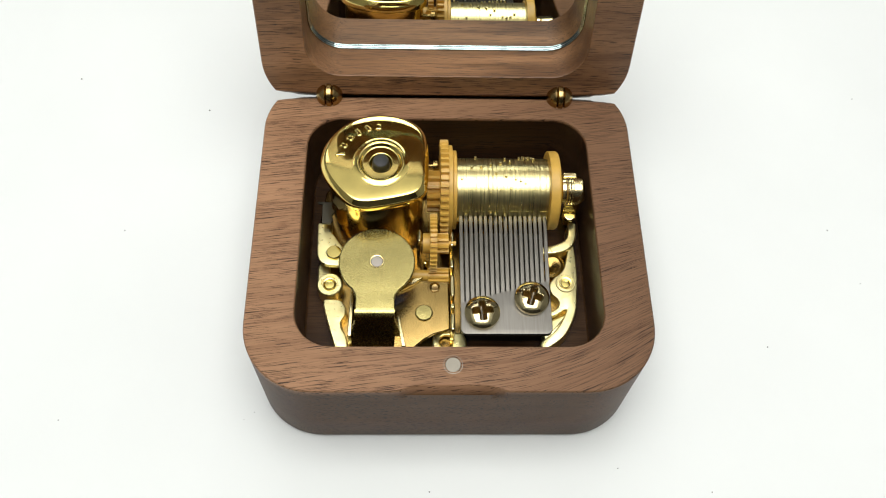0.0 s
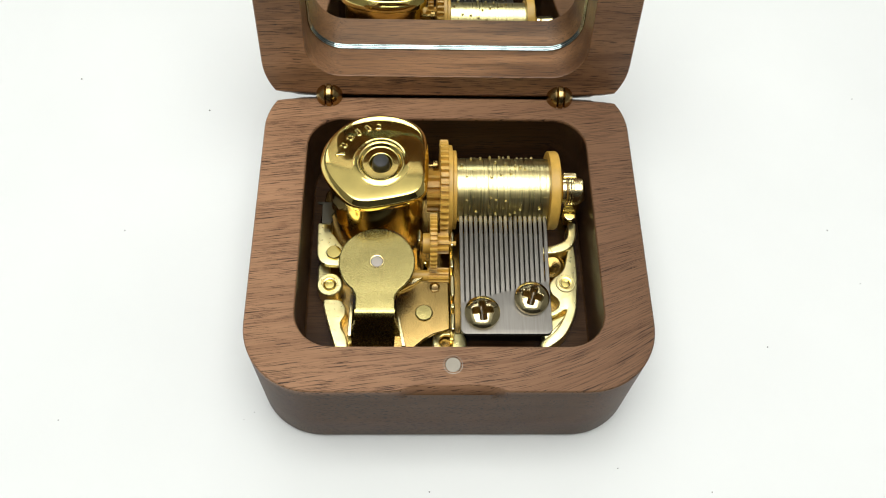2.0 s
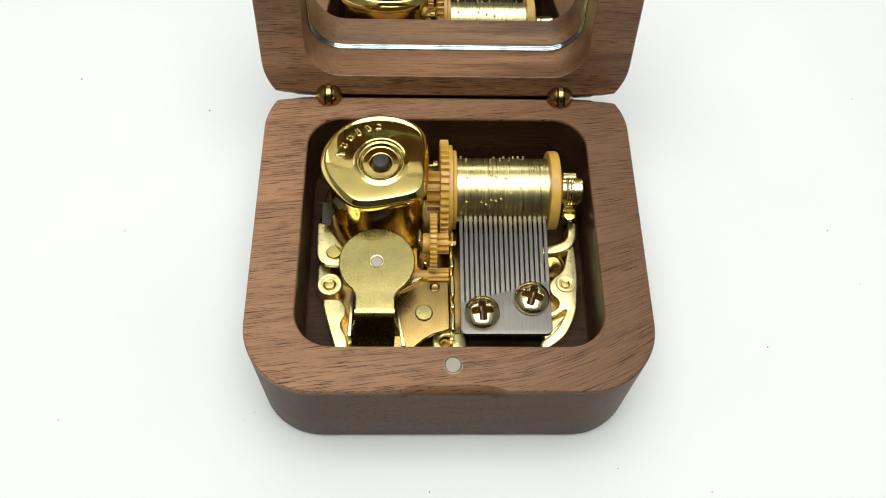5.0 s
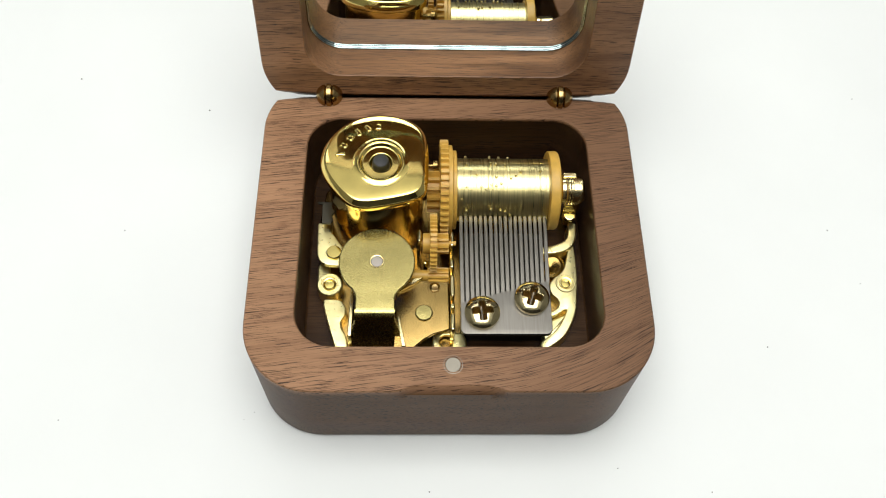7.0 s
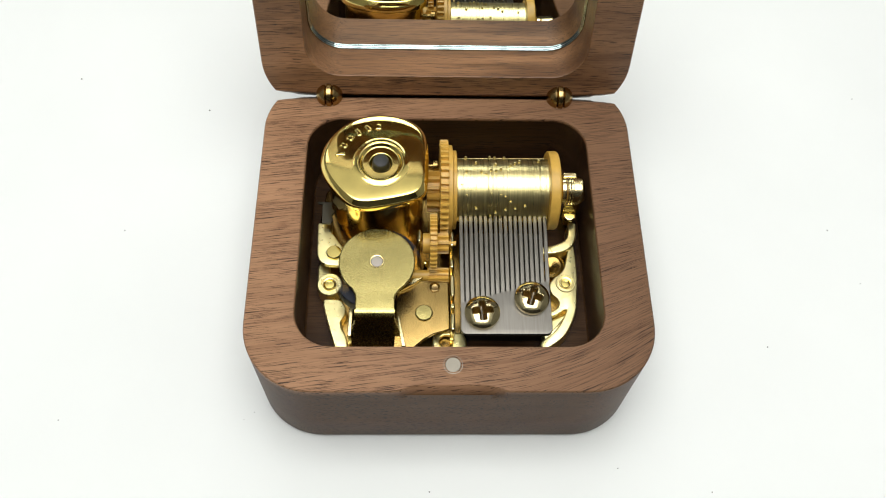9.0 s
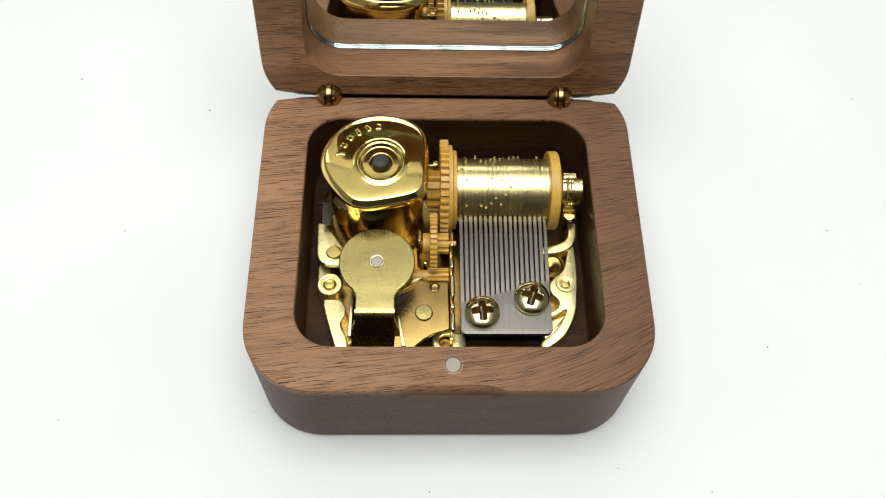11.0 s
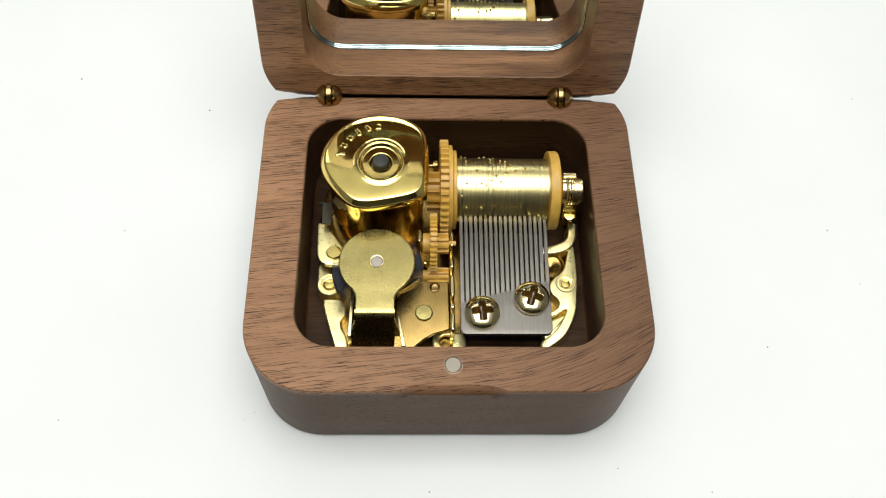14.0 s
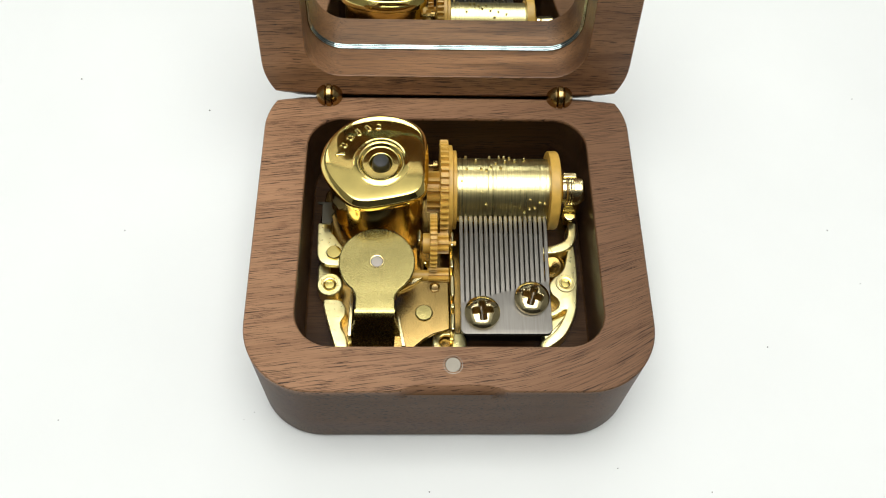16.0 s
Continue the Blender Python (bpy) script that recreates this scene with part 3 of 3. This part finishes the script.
AX = (9.15, -4.35)
CYL = (10.5, AX[0], AX[1])
bm = bmesh.new()
prof = [(1.5, 1.5)]
x = 1.6
prof.append((6.0, x))
random.seed(5)
while x < 18.8:
    step = 0.10 + random.random() * 0.16
    prof.append((6.03 - random.random() * 0.014, x))
    prof.append((6.03 - random.random() * 0.014, x + step * 0.8))
    x += step
prof += [(6.0, 18.95), (1.5, 19.0)]
lathe(bm, "x", (0, AX[0], AX[1]), prof, 64)
cylinder = part("pinned_cylinder", bm, BRASS, mov, "turned brass cylinder with short pins", at=CYL, sharp=50)

bm = bmesh.new()
ang = radians(17)
d, f = Vector((0, -math.cos(ang), math.sin(ang))), Vector((0, math.sin(ang), math.cos(ang)))
c = Vector((0, AX[0], AX[1]))
bridge(bm, [[c + Vector((x, 0, 0)) + d * h + f * w for h, w in ((5.9, -0.06), (6.045, -0.04), (6.045, 0.04), (5.9, 0.06))] for x in (1.9, 10.0, 18.3)], True, True, True)
part("seam", bm, BRASS, cylinder, at=CYL)

# pins: column on the cylinder, then the angles at which they stand, in degrees from the comb at the start
PINS = {0: (77, -58, -150), 1: (54, 10, -35, -79, -126, -171), 2: (100,), 3: (136, -12, -103), 4: (102, -35, -126, -171), 5: (-39, -129, -193),
        6: (108, 52, 14, -31, -75, -121), 7: (88, 11, -17, -33, -112), 8: (112, 57, -29, -78, -123), 9: (128, 82, 9, -81, -106),
        10: (117, 60, -19, -90), 11: (77, -14, -103), 12: (133, 74, -7), 13: (135, 70, -98, -209), 14: (134, -184, -202), 15: (127, -200), 16: (-5, -189), 17: (-191,)}
TINE0, PITCH = 2.45, 0.925
pin_mesh = bpy.data.meshes.new("pin")
bm = bmesh.new()
bridge(bm, [[Vector((w * math.cos(t), -h, w * math.sin(t))) * MM for t in (0, 0.785, 1.571, 2.356, 3.142, 3.927, 4.712, 5.498)] for h, w in ((5.8, 0.25), (6.4, 0.25), (6.5, 0.16))], True, False, True)
bmesh.ops.recalc_face_normals(bm, faces=bm.faces)
bm.to_mesh(pin_mesh)
bm.free()
pin_mesh.materials.append(BRASS)
for k, angles in PINS.items():
    for a in angles:
        pin = new("pin", pin_mesh)
        pin.parent = cylinder
        pin.matrix_basis = pose((TINE0 + 0.05 + k * 0.905 - CYL[0]) * MM, 0, 0, -a)
bm = bmesh.new()
lathe(bm, "x", (0, AX[0], AX[1]), [(1.5, 18.85), (7.4, 18.85), (7.5, 18.95), (7.5, 20.4), (7.3, 20.7), (5.6, 20.75), (5.3, 20.3), (1.6, 20.3)], 64)
part("end_flange", bm, NYLON, cylinder, "amber nylon end ring", at=CYL)
bm = bmesh.new()
gear_rings(bm, -1.5, 0.05, AX, 8.75, 9.5, 44)
part("drum_gear", bm, NYLON, cylinder, "amber nylon drum gear", at=CYL)
bm = bmesh.new()
lathe(bm, "x", (0, AX[0], AX[1]), [(1.5, 0.0), (8.45, 0.0), (8.5, 0.1), (8.5, 0.75), (8.35, 0.85), (7.55, 0.9), (7.5, 1.0), (7.5, 1.5), (7.35, 1.62), (1.5, 1.65)], 64)
part("gear_collar", bm, NYLON, cylinder, at=CYL)
bm = bmesh.new()
gear_rings(bm, -3.9, -1.5, AX, 3.4, 4.3, 14)
part("hub_pinion", bm, NYLON, cylinder, at=CYL)

bm = bmesh.new()
lathe(bm, "x", (0, AX[0] + 2.8, -0.4), [(0.35, -4.6), (0.35, -2.8), (1.05, -2.75), (1.05, -2.0), (0.85, -1.75), (0.1, -1.7)], 24)
part("arbor_end", bm, GOLD_TRAIN, mov)

# intermediate wheel: pinion and wheel on one arbor
IY, IZ = -2.2, -5.0
MID = (-2.0, IY, IZ)
bm = bmesh.new()
gear_rings(bm, -3.35, -2.05, (IY, IZ), 5.0, 5.55, 36)
mid = part("intermediate_wheel", bm, NYLON, mov, "amber nylon gear wheel", at=MID)
bm = bmesh.new()
gear_rings(bm, -2.05, 0.1, (IY, IZ), 1.35, 1.95, 9)
lathe(bm, "x", (0, IY, IZ), [(0.8, -4.7), (1.9, -4.6), (1.9, -3.3), (0.8, -3.25)], 28)
lathe(bm, "x", (0, IY, IZ), [(0.45, -5.6), (0.45, 1.5)], 16)
part("pinion", bm, NYLON, mid, at=MID)
WORM = (-2.5, -7.2, -8.3)
bm = bmesh.new()
gear_rings(bm, -3.6, 0.15, (WORM[1], WORM[2]), 1.0, 1.5, 10)
lathe(bm, "x", (0, WORM[1], WORM[2]), [(0.3, -7.5), (1.05, -7.4), (1.05, -3.6), (0.3, -3.5)], 24)
part("worm_wheel", bm, NYLON, mov, at=WORM)
worm = bpy.data.objects["worm_wheel"]

# bearing at the cylinder's free end: a folded bracket round a grooved bush
bm = bmesh.new()
box_mesh(bm, 22.4, 25.1, 6.6, 7.3, FLOOR, -5.0, 0.25)
strap = part("bearing_bracket", bm, GOLD, mov, "folded gold bracket holding the end bearing")
bm = bmesh.new()
lathe(bm, "x", (0, AX[0] - 0.2, AX[1] + 0.4), [(1.2, 20.2), (2.0, 21.4), (2.6, 21.7), (2.72, 22.3), (2.64, 22.42), (2.75, 22.7), (2.67, 22.9), (2.75, 23.15), (2.67, 23.4), (2.75, 23.65), (2.67, 23.9), (2.75, 24.2), (2.67, 24.5), (2.75, 24.8), (2.65, 25.4), (2.1, 25.9), (1.2, 25.8)], 40)
part("bush", bm, GOLD_PALE, strap, "grooved gold bush", sharp=35)
bm = bmesh.new()
slab(bm, [(21.9, 10.4), (24.5, 10.4), (24.6, 11.1), (24.3, 11.6), (22.1, 11.6), (21.8, 11.1)], -2.9, -1.6, 0.3)
part("top_tab", bm, GOLD_PALE, strap)
bm = bmesh.new()
slab(bm, [(22.3, 6.6)] + arc(23.7, 6.0, 1.4, 180, 360, 12) + [(25.1, 6.6)], -8.6, -7.7, 0.3)
part("tongue", bm, GOLD_PALE, strap)
bm = bmesh.new()
slab(bm, [(22.6, 6.3), (25.2, 6.3), (25.0, 7.2), (22.5, 7.2)], -7.6, -4.9, 0.35)
part("lip", bm, GOLD, strap)

# ---- comb ----
CZ = -4.0
bm = bmesh.new()
tip_y, back_y = 3.25, -20.75
# solid back of the comb: its front edge runs slantwise where the slots end
slab(bm, [(2.05, -14.7), (2.0, -19.7)] + arc(3.1, -19.65, 1.1, 180, 270, 6)[1:] + arc(17.0, -19.65, 1.1, 270, 360, 6) + [(18.12, -12.0), (18.12, -10.2)], CZ - 1.0, CZ, 0.12)
comb = part("comb", bm, STEEL, mov, "grey steel comb with eighteen tuned teeth")
for k in range(18):
    bm = bmesh.new()
    f = (k + 0.5) / 18
    x_tip = TINE0 + PITCH * k - 0.02
    x_root = x_tip - 0.35 * f
    y_root = -15.0 + 4.7 * f
    w0, w1 = (PITCH - 0.29) / 2, (PITCH - 0.24) / 2
    slab(bm, [(x_tip - w0, tip_y), (x_tip + w0, tip_y), (x_root + w1, y_root - 0.4), (x_root - w1, y_root - 0.4)], CZ - 0.55, CZ - 0.004, 0.06)
    part("tooth", bm, STEEL, comb)
# reaches under the teeth, coloured dark so the gaps between them show dark
bm = bmesh.new()
slab(bm, [(2.5, 0.8), (17.6, 0.8), (17.2, -7), (17.2, -17.4), (2.8, -17.4)], FLOOR, CZ - 2.2, 0.2)
slab(bm, [(2.5, -12.5), (17.2, -9.5), (17.2, -18.4), (2.8, -18.4)], CZ - 2.2, CZ - 1.0, 0.1)
part("comb_block", bm, DARK_IRON, mov, "dark block under the comb")


def comb_screw(x, y, turn):
    """Domed head with a cross recess."""
    bm = bmesh.new()
    ca, sa = math.cos(radians(turn)), math.sin(radians(turn))
    rings = [[(x + r * math.cos(2 * math.pi * i / 96), y + r * math.sin(2 * math.pi * i / 96), z) for i in range(96)] for r, z in ((2.9, CZ - 0.1), (3.08, CZ + 0.08), (3.12, CZ + 0.3), (3.12, CZ + 0.85))]
    for step in range(44):
        r = 3.1 - step * 0.0715
        ring = []
        for i in range(96):
            a = 2 * math.pi * i / 96
            px, py = r * math.cos(a), r * math.sin(a)
            u, v = px * ca + py * sa, py * ca - px * sa
            long_way, short_way = max(abs(u), abs(v)), min(abs(u), abs(v))
            z = CZ + 1.95 - 0.055 * r * r - 0.0042 * r ** 4
            if short_way < 0.66 and long_way < 1.9:
                z -= 2.0 * min(1, (0.66 - short_way) / 0.62) * min(1, (1.9 - long_way) / 0.4)
            ring.append((x + px, y + py, z))
        rings.append(ring)
    bridge(bm, rings, True, True, True)
    # faces inside the recess take the darker, shade-coloured brass
    for f in bm.faces:
        m = f.calc_center_median()
        u, v = (m.x - x) * ca + (m.y - y) * sa, (m.y - y) * ca - (m.x - x) * sa
        if m.z > CZ + 0.2 - 2 and min(abs(u), abs(v)) < 0.62 and max(abs(u), abs(v)) < 1.85:
            f.material_index = 1
    head = part("screw", bm, SCREW, mov, "cross-head brass screw in the comb", sharp=35)
    head.data.materials.append(RECESS_SHADE)


comb_screw(5.8, -16.95, 4)
comb_screw(14.7, -14.1, -18)

# ---- dust on the table ----
bm = bmesh.new()
random.seed(3)
for x, y, s in ((-3.2, -43.1, 0.2), (48.5, -43.3, 0.17), (-66.9, 11.3, 0.2), (82.4, 12.3, 0.2), (-53.0, 43, 0.25), (64.2, -14.7, 0.17), (-72.4, -29.6, 0.15), (31.6, -38.9, 0.12), (-36.2, -28.1, 0.07), (-38.0, -29.5, 0.06), (-83.4, 51.7, 0.25), (86.5, -0.5, 0.13), (96.4, 48.1, 0.15)):
    n = 6
    rings = []
    shape = [0.6 + 0.6 * random.random() for _ in range(n)]
    for h, k in ((0, 1.0), (0.12, 0.8), (0.2, 0.3)):
        rings.append([(x + s * k * shape[i] * math.cos(i * 1.047), y + s * k * shape[i] * 0.8 * math.sin(i * 1.047), -RIM + h) for i in range(n)])
    bridge(bm, rings, True, True, True)
me = bpy.data.meshes.new("dust_specks")
for v in bm.verts:
    v.co = up(v.co)
bm.to_mesh(me)
bm.free()
me.materials.append(DUST)
tagged(new("dust_specks", me), "tiny grey dust specks on the white tabletop", "dust", kind="stuff")

# ---- what moves ----
SPIN = 14.0        # cylinder, degrees a second

# heading of the air brake's wings, degrees, at given seconds (a half turn looks alike)
VANE_AT = ((0.0, 100), (0.1, 140), (0.4, 175), (0.5, 40), (0.7, 65), (1.0, 90), (1.3, 140), (1.5, 90), (1.6, 140), (1.7, 45), (1.9, 0), (2.0, 80), (2.1, 140), (2.2, 50), (2.4, 145), (2.5, 40), (2.8, 130), (3.0, 45),
           (3.5, 90), (4.0, 90), (6.5, 162), (7.0, 90), (7.5, 90), (8.0, 95), (8.5, 85), (9.0, 50), (11.5, 30), (12.0, 105), (12.1, 140), (12.4, 20), (12.7, 60), (13.0, 110), (13.1, 140), (13.3, 35), (13.5, 80), (14.0, 15), (14.5, 140), (15.0, 35), (15.5, 128), (16.0, 90))


def vane_turn():
    """Total turn of the air brake frame by frame, near five and a half turns a second."""
    total, rows = VANE_AT[0][1], []
    for (t0, a0), (t1, a1) in zip(VANE_AT, VANE_AT[1:]):
        want = 1980.0 * (t1 - t0)
        half = (a1 - a0) % 180
        step = half + 180 * round((want - half) / 180)
        n = round((t1 - t0) * FPS)
        rows += [(t0 + i / FPS, total + step * i / n) for i in range(n)]
        total += step
    return rows + [(16.0, total)]


def turning(ob, axis, speed, start=0.0, every=0.5):
    p = ob.location.copy()
    rows = []
    for i in range(int(16 / every) + 1):
        t = i * every
        rows.append((t, pose(p.x, p.y, p.z, **{axis: start + speed * t})))
    walk(ob, rows)


def motions():
    turning(cylinder, "rx", -SPIN)
    turning(mid, "rx", SPIN * 44 / 9)
    turning(worm, "rx", -SPIN * 44 / 9 * 3.6, every=0.2)
    p = vane.location.copy()
    walk(vane, [(t, pose(p.x, p.y, p.z, 0, 0, a)) for t, a in vane_turn()])


motions()
